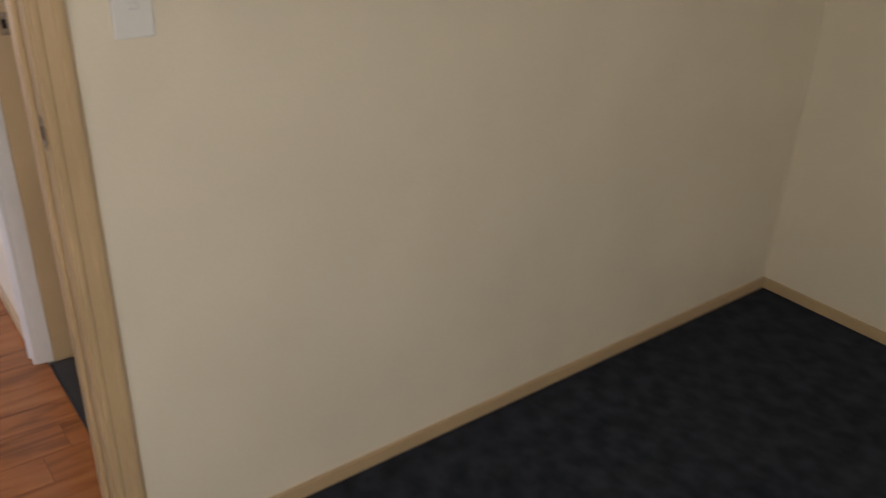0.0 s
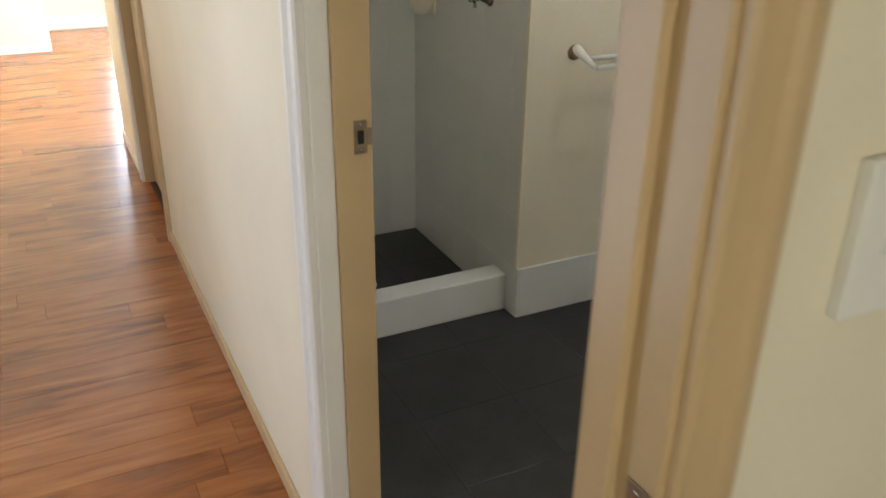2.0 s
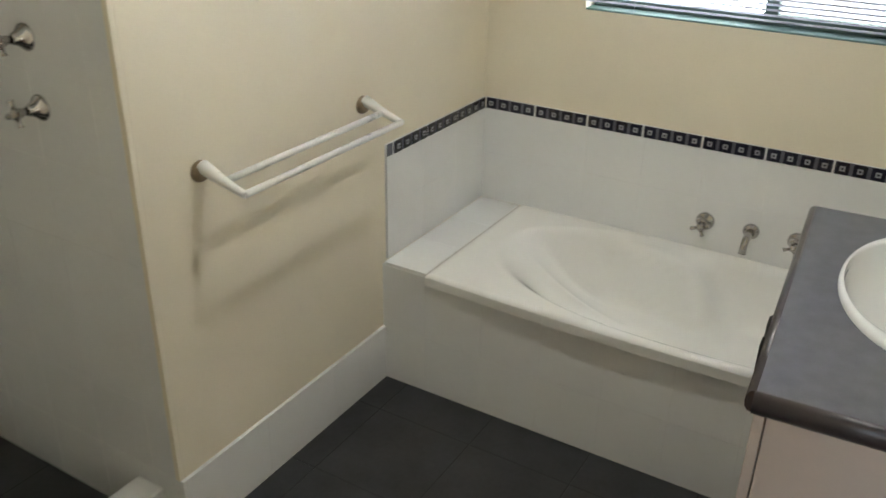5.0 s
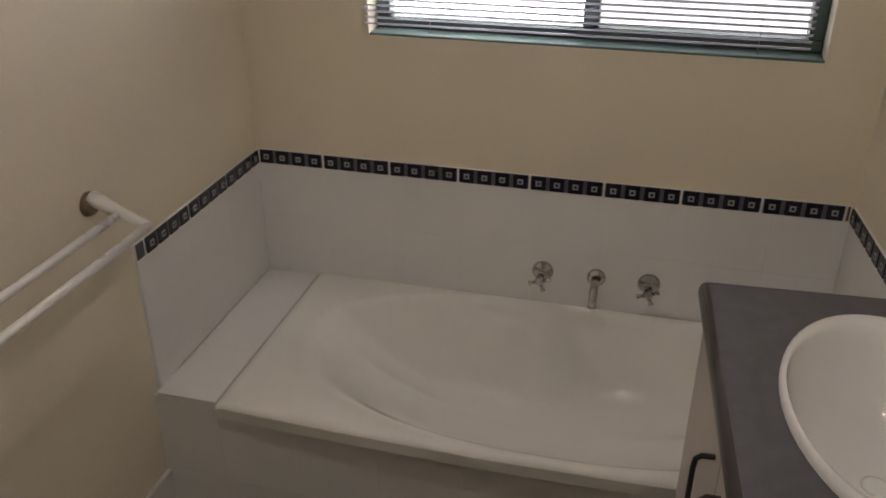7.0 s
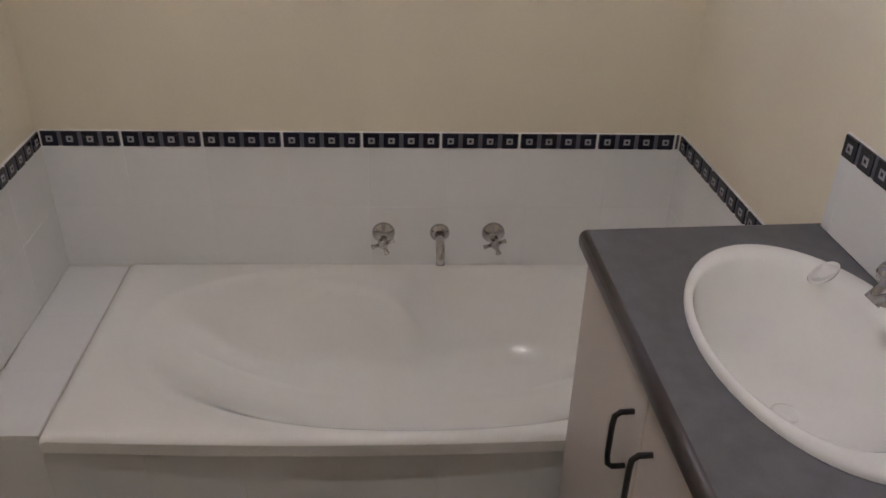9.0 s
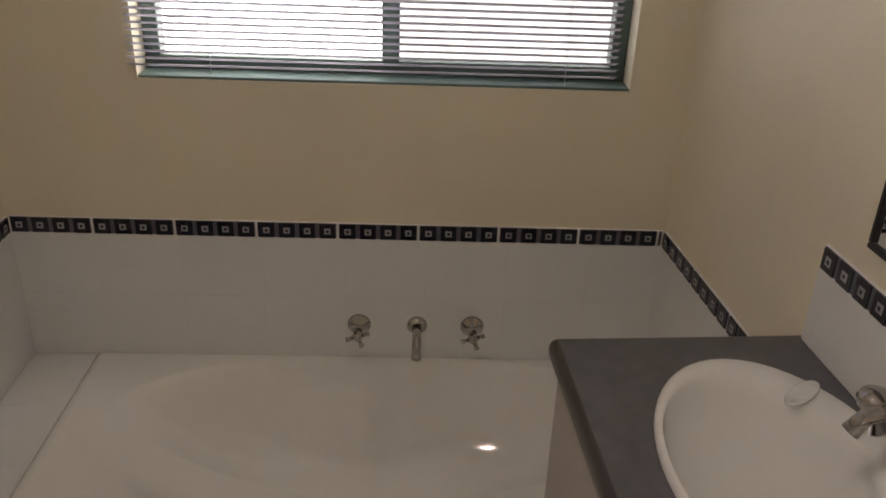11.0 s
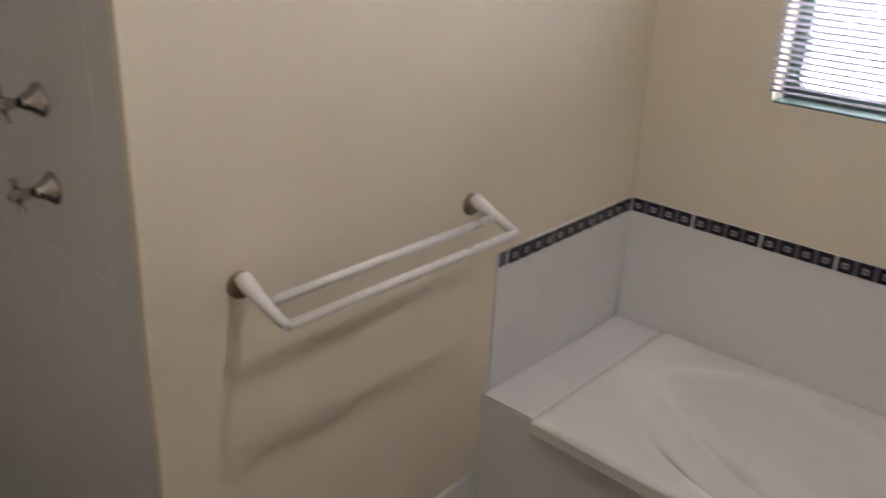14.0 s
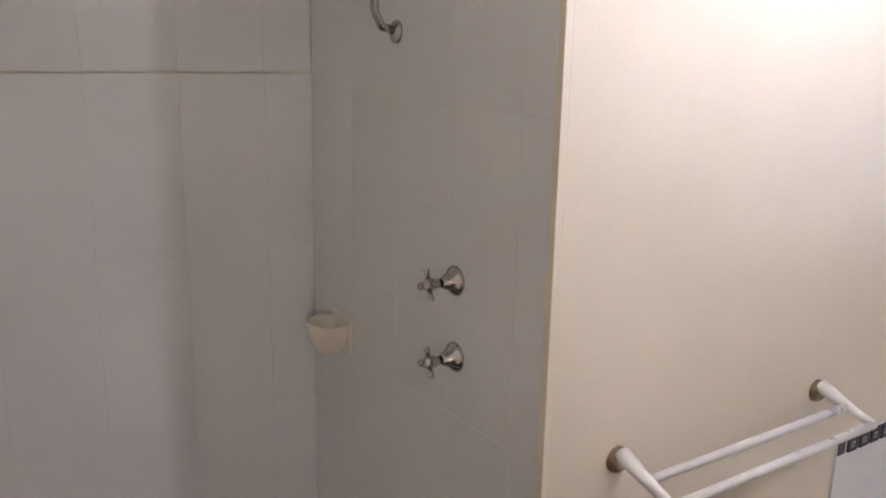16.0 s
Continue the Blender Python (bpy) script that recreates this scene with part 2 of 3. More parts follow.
HEAD = 2.04

ground = solid("ground", boxes(((-400, -400, -0.35), (400, 400, -0.30))), GRASS, kind="structure")
wall_north = solid("wall_north", boxes(
    ((-2.76, 0, -0.05), (0.352, 0.22, H)), ((1.452, 0, -0.05), (5.4, 0.22, H)),
    ((0.352, 0, -0.05), (1.452, 0.22, 1.166)), ((0.352, 0, 2.06), (1.452, 0.22, H))), PAINT, kind="structure")
wall_towel = solid("wall_towel", boxes(((-0.10, YS + 0.012, -0.05), (0, -0.001, H)), ((XS, YS + 0.012, -0.05), (-0.101, YS + 0.11, H)), bevel=0.003), PAINT, kind="structure")
wall_shower_back = solid("wall_shower_back", boxes(((XS - 0.1, YD, -0.05), (XS - 0.012, YS + 0.11, H))), PAINT, kind="structure")
wall_basin = solid("wall_basin", boxes(((XR, YD - 0.02, -0.05), (XR + 0.12, -0.001, H))), PAINT, kind="structure")
wall_hall = solid("wall_hall", boxes(
    ((-1.25, YH, -0.05), (XJ - 0.02, YD, H)), ((XK + 0.02, YH, -0.05), (XB - 0.06, YD, H)),
    ((XJ - 0.021, YH, HEAD + 0.02), (XK + 0.021, YD, H)),
    ((-2.0, YH, HEAD), (-1.25, YD, H)), ((-2.76, YH, -0.05), (-2.0, YD, H))), PAINT, kind="structure")
YA = -2.638         # bedroom door's lock jamb
wall_bedroom = solid("wall_bedroom", boxes(
    ((XB - 0.059, YA + 0.02, -0.05), (XB, -0.051, H)), ((XB - 0.1, YA + 0.02, -0.05), (XB - 0.06, YH - 0.001, H)), ((XB - 0.1, -4.6, -0.05), (XB, YA - 0.82, H)),
    ((XB - 0.1, YA - 0.821, HEAD + 0.02), (XB, YA + 0.021, H))), PAINT, kind="structure")
wall_bedroom_north = solid("wall_bedroom_north", boxes(((XB - 0.058, -0.05, -0.05), (5.3, -0.002, H))), PAINT, kind="structure")
wall_bedroom_south = solid("wall_bedroom_south", boxes(((XB, -4.7, -0.05), (5.3, -4.6, H))), PAINT, kind="structure")
wall_bedroom_east = solid("wall_bedroom_east", boxes(
    ((5.2, -4.6, -0.05), (5.3, -4.4, H)), ((5.2, -3.0, -0.05), (5.3, -0.05, H)),
    ((5.2, -4.4, -0.05), (5.3, -3.0, 1.0)), ((5.2, -4.4, 2.1), (5.3, -3.0, H))), PAINT, kind="structure")
wall_hall_south = solid("wall_hall_south", boxes(((-6.25, -4.0, -0.05), (0.10, -3.9, H)), ((0.80, -4.0, -0.05), (XB - 0.1, -3.9, H)), ((0.10, -4.0, 2.1), (0.80, -3.9, H))), PAINT, kind="structure")
wall_side_room = solid("wall_side_room", boxes(((-2.76, YD, -0.05), (-2.66, -0.001, H))), PAINT, kind="structure")
wall_living_nib = solid("wall_living_nib", boxes(((-5.65, -3.9, -0.05), (-5.35, -2.81, H))), PAINT, kind="structure")
wall_living_west = solid("wall_living_west", boxes(((-6.35, -4.0, -0.05), (-6.25, -2.48, H)), ((-6.35, -1.92, -0.05), (-6.25, -0.4, H)), ((-6.35, -2.48, -0.05), (-6.25, -1.92, 0.38)), ((-6.35, -2.48, 1.95), (-6.25, -1.92, H))), PAINT, kind="structure")
wall_living_north = solid("wall_living_north", boxes(
    ((-6.25, -0.5, -0.05), (-4.6, -0.4, H)), ((-2.9, -0.5, -0.05), (-2.76, -0.4, H)), ((-4.6, -0.5, 2.2), (-2.9, -0.4, H))), PAINT, kind="structure")
ceiling = solid("ceiling", boxes(((-6.5, -4.8, H), (5.4, 0.3, H + 0.1))), CEIL, kind="structure")

backdrop = solid("backdrop", boxes(((-5, 3.0, -0.3), (7, 3.1, 5.5))), glow("bright_daylight_haze", (0.82, 0.91, 1.0), 8.0), kind="structure")

# floors
floor_bath = solid("floor_bath", boxes(((XS, YD, -0.05), (XR + 0.2, 0, -0.006)), ((XJ, YH + 0.02, -0.05), (XK, YD, -0.006))), DGROUT, kind="structure")
floor_hall = solid("floor_hall", boxes(((-6.25, -4.0, -0.05), (XB - 0.06, YH + 0.02, -0.008)), ((-6.25, YH + 0.02, -0.05), (-2.76, -0.4, -0.008)), ((-2.66, YH + 0.02, -0.05), (XS - 0.1, 0, -0.008))), WOODGAP, kind="structure")
floor_bedroom = solid("floor_bedroom", boxes(((XB - 0.06, -4.6, -0.05), (5.2, -0.05, 0.0))), CARPET, kind="structure")


# ---- doors: linings, architraves, strike plates, skirting ----
def architrave(name, spot, width, height, out, mat, parent=None):
    """An upright moulded strip: spot is its lower inner corner, width a signed vector along the wall, out the way it stands off the wall."""
    bm = bmesh.new()
    prof = [(0, 0), (0, 0.012), (0.004, 0.016), (0.012, 0.016), (0.016, 0.011), (0.034, 0.013), (0.040, 0.019), (0.050, 0.019), (0.056, 0.016), (0.060, 0.010), (0.060, 0)]
    w, o, s = Vector(width), Vector(out), Vector(spot)
    low = [bm.verts.new(s + w * (a / 0.06) + o * b) for a, b in prof]
    top = [bm.verts.new(v.co + Vector((0, 0, height))) for v in low]
    n = len(prof)
    for i in range(n):
        bm.faces.new((low[i], low[(i + 1) % n], top[(i + 1) % n], top[i]))
    bm.faces.new(list(reversed(low)))
    bm.faces.new(top)
    return part(name, bm, mat, parent) if parent else solid(name, bm, mat, kind="structure")


def strike_plate(parent, place, normal, along):
    """A small metal plate with a curled lip; a black slab paints the latch hole's shade."""
    p, n, a = Vector(place), Vector(normal), Vector(along)
    def slab(u0, u1, z0, z1, d0, d1, bev):
        q = [p + a * u + n * d + Vector((0, 0, z)) for u in (u0, u1) for z in (z0, z1) for d in (d0, d1)]
        lo = [min(v[i] for v in q) for i in range(3)]
        hi = [max(v[i] for v in q) for i in range(3)]
        return box(bmesh.new(), lo, hi, bev, 2)
    plate = part("strike_plate", slab(-0.013, 0.013, -0.032, 0.032, 0, 0.002, 0.0008), STEEL, parent, "worn metal strike plate")
    part("latch_hole_shade", slab(-0.006, 0.006, -0.013, 0.013, 0.001, 0.0028, 0.0004), HOLE_SHADE, plate)
    part("lip", slab(0.012, 0.022, -0.016, 0.016, 0, 0.003, 0.001), STEEL, plate)
    for z in (-0.024, 0.024):
        part("screw", lathe(bmesh.new(), [(0.0035, 0), (0.003, 0.001), (0.001, 0.0015)], Matrix.Translation(p + n * 0.002 + Vector((0, 0, z))) @ n.to_track_quat("Z", "Y").to_matrix().to_4x4(), 10), CHROME, plate)


door_frame_bath = thing("door_1", (XJ, YH, 0), "cream painted bathroom door frame with metal strike plate", "door frame", kind="structure")
part("lining", boxes(((XJ - 0.02, YH + 0.040, 0), (XJ, YD + 0.002, HEAD)), bevel=0.002), TRIM, door_frame_bath)
# Same paint as the lining; its paler colour stands in for hall light.
part("outer_lining", boxes(((XJ - 0.032, YH - 0.002, 0), (XJ - 0.012, YH + 0.0402, HEAD)), bevel=0.002), TRIM_WHITE_LIT, door_frame_bath)
part("lining", boxes(((XK, YH - 0.002, 0), (XK + 0.02, YD + 0.002, HEAD)), bevel=0.002), TRIM, door_frame_bath)
part("lining", boxes(((XJ - 0.02, YH - 0.002, HEAD), (XK + 0.02, YD + 0.002, HEAD + 0.02)), bevel=0.002), TRIM, door_frame_bath)
# Hall daylight is put into this architrave's colour too.
architrave("architrave", (XJ - 0.018, YH, 0), (-0.075, 0, 0), HEAD + 0.05, (0, -1.35, 0), TRIM_WHITE_LIT, door_frame_bath)
strike_plate(door_frame_bath, (XJ + 0.0003, -2.487, 1.115), (1, 0, 0), (0, 1, 0))

door_frame_bed = thing("door_2", (XB, YA, 0), "cream painted bedroom door frame with metal strike plate", "door frame", kind="structure")
part("lining", boxes(((XB - 0.104, YA, 0), (XB + 0.002, YA + 0.02, HEAD)), bevel=0.002), TRIM, door_frame_bed)
part("lining", boxes(((XB - 0.104, YA - 0.82, 0), (XB + 0.002, YA - 0.80, HEAD)), bevel=0.002), TRIM, door_frame_bed)
part("lining", boxes(((XB - 0.104, YA - 0.82, HEAD), (XB + 0.002, YA + 0.02, HEAD + 0.02)), bevel=0.002), TRIM, door_frame_bed)
part("door_stop", boxes(((XB - 0.085, YA - 0.011, 0), (XB - 0.045, YA, HEAD)), bevel=0.002), TRIM, door_frame_bed)
architrave("architrave", (XB, YA + 0.006, 0), (0, 0.062, 0), HEAD + 0.05, (1, 0, 0), TRIM, door_frame_bed)
architrave("architrave", (XB, YA - 0.806, 0), (0, -0.062, 0), HEAD + 0.05, (1, 0, 0), TRIM, door_frame_bed)
strike_plate(door_frame_bed, (XB - 0.018, YA - 0.0003, 1.12), (0, -1, 0), (1, 0, 0))

door_frame_side = thing("door_3", (-2.0, YH, 0), "closed cream painted hall door in its frame", "door", kind="structure")
part("lining", boxes(((-2.002, YH - 0.002, 0), (-1.98, YD + 0.002, HEAD)), bevel=0.002), TRIM, door_frame_side)
part("lining", boxes(((-1.27, YH - 0.002, 0), (-1.248, YD + 0.002, HEAD)), bevel=0.002), TRIM, door_frame_side)
part("leaf", boxes(((-1.978, YH + 0.046, 0.008), (-1.272, YH + 0.082, HEAD - 0.004)), bevel=0.002), TRIM, door_frame_side)
# Paler than its pair: daylight from the living room painted in.
architrave("architrave", (-1.992, YH, 0), (-0.062, 0, 0), HEAD + 0.05, (0, -1, 0), TRIM_WHITE_LIT, door_frame_side)
architrave("architrave", (-1.258, YH, 0), (0.062, 0, 0), HEAD + 0.05, (0, -1, 0), TRIM, door_frame_side)


def skirting(name, lo, hi, mat=TRIM):
    return solid(name, boxes((lo, hi), bevel=0.003, seg=2), mat, kind="structure")


skirting("baseboard_hall", (-1.19, YH - 0.012, 0), (XJ - 0.094, YH, 0.055))
skirting("baseboard_bedroom", (XB, YA + 0.07, 0), (XB + 0.012, -0.05, 0.045))
skirting("baseboard_bedroom_north", (XB + 0.012, -0.062, 0), (5.2, -0.05, 0.045))
skirting("baseboard_hall_end", (-2.76, YH - 0.012, 0), (-2.056, YH, 0.055), TRIM_WHITE_LIT)
skirting("baseboard_nib", (-5.35, -4.0, 0), (-5.338, -2.81, 0.07), TRIM_WHITE_LIT)
skirting("baseboard_west", (-6.25, -4.0, 0), (-6.235, -0.5, 0.12), TRIM_WHITE_LIT)

# light switch beside the bedroom door
switch = thing("light_switch", (XB, -2.456, 1.347), "white vertical plastic wall light switch with small rocker", "light switch")
part("plate", boxes(((XB, -2.494, 1.281), (XB + 0.013, -2.418, 1.411)), bevel=0.003, seg=2), WPLASTIC, switch)
part("rocker", boxes(((XB + 0.012, -2.463, 1.336), (XB + 0.0165, -2.448, 1.344)), bevel=0.001), WPLASTIC, switch)
part("rocker_surround", boxes(((XB + 0.012, -2.466, 1.333), (XB + 0.0142, -2.445, 1.347)), bevel=0.001), GROUT, switch)

# ---- bath ----
TY, TZ = -0.653, 0.44


def bath_depth(x, y):
    """How far the enamel lies below the rim: a sloping well with a ledge along the wall side."""
    u = (x - 0.92) / (0.66 if x < 0.92 else 0.70)
    v = (y + 0.29) / (0.365 if y < -0.29 else 0.275)
    r = (abs(u) ** 2.3 + abs(v) ** 2.3) ** (1 / 2.3)
    back = min(1.0, max(0.0, v * 2.5))
    t = min(1.0, max(0.0, (1.0 - r) / (0.96 - 0.44 * back)))
    t = 1.12 * t * t / (t + 0.12)
    well = 0.215 * (1 - (1 - t) ** 2.7)
    # the ledge widens towards the taps and ends in a rounded nose
    s = min(1.0, max(0.0, (x - 0.45) / 0.48))
    inner = -0.045 - 0.135 * s
    over = 1 / (1 + math.exp(-(y - inner) / 0.009))
    nose = 1 / (1 + math.exp((x - 0.915 + 1.2 * max(0.0, -0.12 - y)) / 0.030))
    keep = over * nose * min(1.0, max(0.0, (x - 0.40) / 0.08))
    return well * (1 - keep) + min(well, 0.012) * keep


bath = thing("bathtub", (0.9, TY, 0), "white enamel built-in bathtub with sculpted armrest", "bathtub")
bm = bmesh.new()
NX, NY = 110, 54
x0, x1, y0, y1 = 0.1665, XR + 0.045, TY - 0.012, -0.010
grid = [[None] * (NY + 1) for _ in range(NX + 1)]
for i in range(NX + 1):
    for j in range(NY + 1):
        x = x0 + (x1 - x0) * i / NX
        front = y0 - 0.016 * math.sin(math.pi * min(1.0, (x - x0) / 1.2))
        y = front + (y1 - front) * j / NY
        edge = y - front
        drop = 0.010 * max(0, 1 - edge / 0.014) ** 2 + 0.008 * max(0, 1 - (x - x0) / 0.016) ** 2
        grid[i][j] = bm.verts.new((x, y, TZ + 0.005 - bath_depth(x, y) - drop))
for i in range(NX):
    for j in range(NY):
        f = bm.faces.new((grid[i][j], grid[i + 1][j], grid[i + 1][j + 1], grid[i][j + 1]))
        f.smooth = True
lip = [bm.verts.new((grid[i][0].co.x, grid[i][0].co.y + 0.002, TZ - 0.036)) for i in range(NX + 1)]
under = [bm.verts.new((v.co.x, TY + 0.02, v.co.z)) for v in lip]
for i in range(NX):
    bm.faces.new((grid[i][0], lip[i], lip[i + 1], grid[i + 1][0]))
    bm.faces.new((lip[i], under[i], under[i + 1], lip[i + 1]))
part("shell", bm, ENAMEL, bath)
part("overflow", lathe(bmesh.new(), [(0.028, 0), (0.028, 0.004), (0.02, 0.008), (0.0, 0.009)], Matrix.Translation((1.42, -0.33, TZ - 0.12)) @ pose(0, 0, 0, 0, -70, 0), 20), CHROME, bath)
part("silicone_joint", boxes(((0.1625, TY - 0.002, TZ - 0.006), (0.1685, -0.009, TZ - 0.0015)), bevel=0.001), SILICONE, bath, "grey silicone joint")
bath_apron = solid("bath_apron", boxes(((0.0, TY + 0.008, 0), (1.29, TY + 0.06, TZ - 0.04)), ((0.0, TY + 0.008, 0), (0.159, -0.001, TZ - 0.010))), GROUT, label="white tiled bath surround with ledge", kind="structure")


def tile_field(parent, name, axis, at, u0, u1, v0, v1, us, vs, mat=TILE, thick=0.008, gap=0.0012, bevel=0.0004):
    """Tiles over a flat field. axis: 'x' or 'y' the field stands across, 'z' it lies; at: the tiles' face; sign in thick is the way to the back."""
    lo_d, hi_d = sorted((at - math.copysign(0.0006, thick), at - thick))
    g = {"x": ((lo_d, u0, v0), (hi_d, u1, v1)), "y": ((u0, lo_d, v0), (u1, hi_d, v1)), "z": ((u0, v0, lo_d), (u1, v1, hi_d))}[axis]
    part("grout", boxes(g), DGROUT if mat is SLATE else GROUT, parent)
    cu = u0
    while cu < u1 - 0.004:
        nu = min(cu + us, u1)
        cv = v0
        while cv < v1 - 0.004:
            nv = min(cv + vs, v1)
            su, sv = nu - cu - gap, nv - cv - gap
            mu, mv = (cu + nu) / 2, (cv + nv) / 2
            if su > 0.003 and sv > 0.003:
                t = abs(thick)
                if axis == "x":
                    piece(name, parent, (at - thick / 2, mu, mv), (t, su, sv), axis, mat, bevel)
                elif axis == "y":
                    piece(name, parent, (mu, at - thick / 2, mv), (su, t, sv), axis, mat, bevel)
                else:
                    piece(name, parent, (mu, mv, at - thick / 2), (su, sv, t), axis, mat, bevel)
            cv = nv
        cu = nu


BZ0, BZ1 = 0.784, 0.824
MOTIF_MESH = {}


def motif(parent, centre, axis, sgn, s=0.038):
    """A square glazed boss with a pale ring and dark core, standing on a border tile."""
    for nm, half, h, mat in (("mosaic", s / 2, 0.0030, MOTIF), ("mosaic_mark", s * 0.21, 0.0040, MOTIFL), ("mosaic_core", s * 0.085, 0.0046, MOTIF)):
        key = (nm, axis, s)
        if key not in MOTIF_MESH:
            d = [half, half, half]
            d["xyz".index(axis)] = h
            MOTIF_MESH[key] = mesh_of(nm, box(bmesh.new(), [-v for v in d], d, 0.0006), mat)
        ob = new(nm, MOTIF_MESH[key])
        ob.parent = parent
        ob.matrix_parent_inverse = parent.matrix_world.inverted()
        ob.matrix_basis = Matrix.Translation(centre)


def border(parent, axis, at, start, end, z0, z1, sgn, step=0.195):
    """Border tiles with four square motifs each, from start to end along a wall."""
    way = 1 if end > start else -1
    c = start
    lo, hi = min(start, end), max(start, end)
    g0, g1 = sorted((at - sgn * 0.0015, at - sgn * 0.008))
    part("grout", boxes(((lo, g0, z0), (hi, g1, z1)) if axis == "y" else ((g0, lo, z0), (g1, hi, z1))), GROUT, parent)
    while way * (end - c) > 0.004:
        n = c + way * min(step, abs(end - c))
        mid, ln = (c + n) / 2, abs(n - c) - 0.006
        if axis == "y":
            t = piece("border_tile", parent, (mid, at - sgn * 0.004, (z0 + z1) / 2), (ln, 0.009, z1 - z0 - 0.001), "y", BANDT)
        else:
            t = piece("border_tile", parent, (at - sgn * 0.004, mid, (z0 + z1) / 2), (0.009, ln, z1 - z0 - 0.001), "x", BANDT)
        bpy.context.view_layer.update()
        k = 0
        while (k + 0.8) * step / 4 < abs(n - c):
            p = c + way * (k + 0.5) * step / 4
            motif(t, (p, at, (z0 + z1) / 2) if axis == "y" else (at, p, (z0 + z1) / 2), axis, sgn)
            k += 1
        c = n


# ---- taps ----
def wall_tap(name, place, normal, label, cross=True, group=""):
    """A chrome wall tap: flared flange, stem and a cross or round handle."""
    p, n = Vector(place), Vector(normal)
    m = Matrix.Translation(p) @ n.to_track_quat("Z", "Y").to_matrix().to_4x4()
    t = thing(name, place, label, "tap", group)
    part("flange", lathe(bmesh.new(), [(0.030, 0), (0.030, 0.003), (0.026, 0.008), (0.017, 0.018), (0.012, 0.030), (0.010, 0.034)], m), CHROME, t)
    part("stem", lathe(bmesh.new(), [(0.009, 0.03), (0.009, 0.045), (0.011, 0.047), (0.011, 0.060)], m, 16), CHROME, t)
    if cross:
        part("hub", lathe(bmesh.new(), [(0.0, 0.050), (0.012, 0.052), (0.014, 0.060), (0.010, 0.070), (0.0, 0.072)], m, 16), CHROME, t)
        for a in (20, 110, 200, 290):
            d = Vector((math.cos(radians(a)), math.sin(radians(a)), 0))
            part("handle_arm", tube(bmesh.new(), [m @ (d * 0.010 + Vector((0, 0, 0.061))), m @ (d * 0.024 + Vector((0, 0, 0.061))), m @ (d * 0.030 + Vector((0, 0, 0.061)))], [0.0045, 0.0055, 0.0075], 10), CHROME, t)
    else:
        part("handle", lathe(bmesh.new(), [(0.010, 0.040), (0.024, 0.043), (0.027, 0.050), (0.026, 0.062), (0.018, 0.068), (0.0, 0.070)], m, 20), CHROME, t)
    return t


wall_tap("bath_tap", (0.838, -0.010, 0.545), (0, -1, 0), "chrome cross-handle bath tap on the white tiles", True, "bath taps")
wall_tap("bath_tap", (1.126, -0.010, 0.545), (0, -1, 0), "chrome cross-handle bath tap on the white tiles", True, "bath taps")
spout = thing("bath_spout", (0.985, -0.010, 0.53), "chrome bath spout between the two taps", "tap")
part("flange", lathe(bmesh.new(), [(0.026, 0), (0.026, 0.003), (0.021, 0.009), (0.014, 0.016)], Matrix.Translation((0.985, -0.010, 0.545)) @ pose(0, 0, 0, 90, 0, 0)), CHROME, spout)
part("pipe", tube(bmesh.new(), [(0.985, -0.02, 0.545), (0.985, -0.06, 0.547), (0.985, -0.085, 0.540), (0.985, -0.098, 0.522), (0.985, -0.102, 0.502)], [0.012, 0.012, 0.0115, 0.011, 0.012], 14), CHROME, spout)
wall_tap("shower_tap", (-0.275, YS, 1.274), (0, -1, 0), "chrome cross-handle shower tap on pale tiles", True, "shower taps")
wall_tap("shower_tap", (-0.270, YS, 1.122), (0, -1, 0), "chrome cross-handle shower tap on pale tiles", True, "shower taps")
rose = thing("wall_shower", (-0.50, YS, 1.735), "chrome shower arm and head on the tap wall", "shower")
part("arm", tube(bmesh.new(), [(-0.50, YS, 1.735), (-0.50, YS - 0.035, 1.745), (-0.50, YS - 0.05, 1.775), (-0.50, YS - 0.05, 1.905), (-0.50, YS - 0.07, 1.945), (-0.50, YS - 0.12, 1.945), (-0.50, YS - 0.15, 1.915)], 0.009, 12), CHROME, rose)
part("flange", lathe(bmesh.new(), [(0.024, 0), (0.022, 0.005), (0.011, 0.012)], Matrix.Translation((-0.50, YS, 1.735)) @ pose(0, 0, 0, 90, 0, 0), 20), CHROME, rose)
part("rose", lathe(bmesh.new(), [(0.010, 0.03), (0.014, 0.015), (0.034, 0.004), (0.036, -0.004), (0.0, -0.005)], Matrix.Translation((-0.50, YS - 0.155, 1.900)) @ pose(0, 0, 0, 25, 0, 0), 24), CHROME, rose)
soap = thing("soap_dish", (-0.735, YS, 1.03), "pale cream plastic soap dish on the shower tiles", "soap dish")
bm = bmesh.new()
lathe(bm, [(0.0, -0.060), (0.030, -0.054), (0.050, -0.032), (0.060, 0.016), (0.058, 0.022), (0.050, 0.014), (0.036, -0.018), (0.0, -0.026)], Matrix.Translation((-0.735, YS - 0.042, 1.050)), 28, 1.0, 0.85)
part("bowl", bm, SOAPDISH, soap)
part("back_plate", boxes(((-0.785, YS - 0.010, 0.995), (-0.685, YS, 1.085)), bevel=0.004, seg=3), SOAPDISH, soap)

# ---- recessed downlight: it glints in the bath and casts the towel rail's shadow down the wall ----
lamp = thing("ceiling_light", (0.78, -1.22, H), "lit round recessed downlight in the bathroom ceiling", "ceiling light")
LAMP = Matrix.Translation((0.78, -1.22, H))
part("trim_ring", lathe(bmesh.new(), [(0.052, 0.0), (0.052, -0.003), (0.046, -0.008), (0.030, -0.009), (0.0255, -0.004)], LAMP, 32), WPLASTIC, lamp)
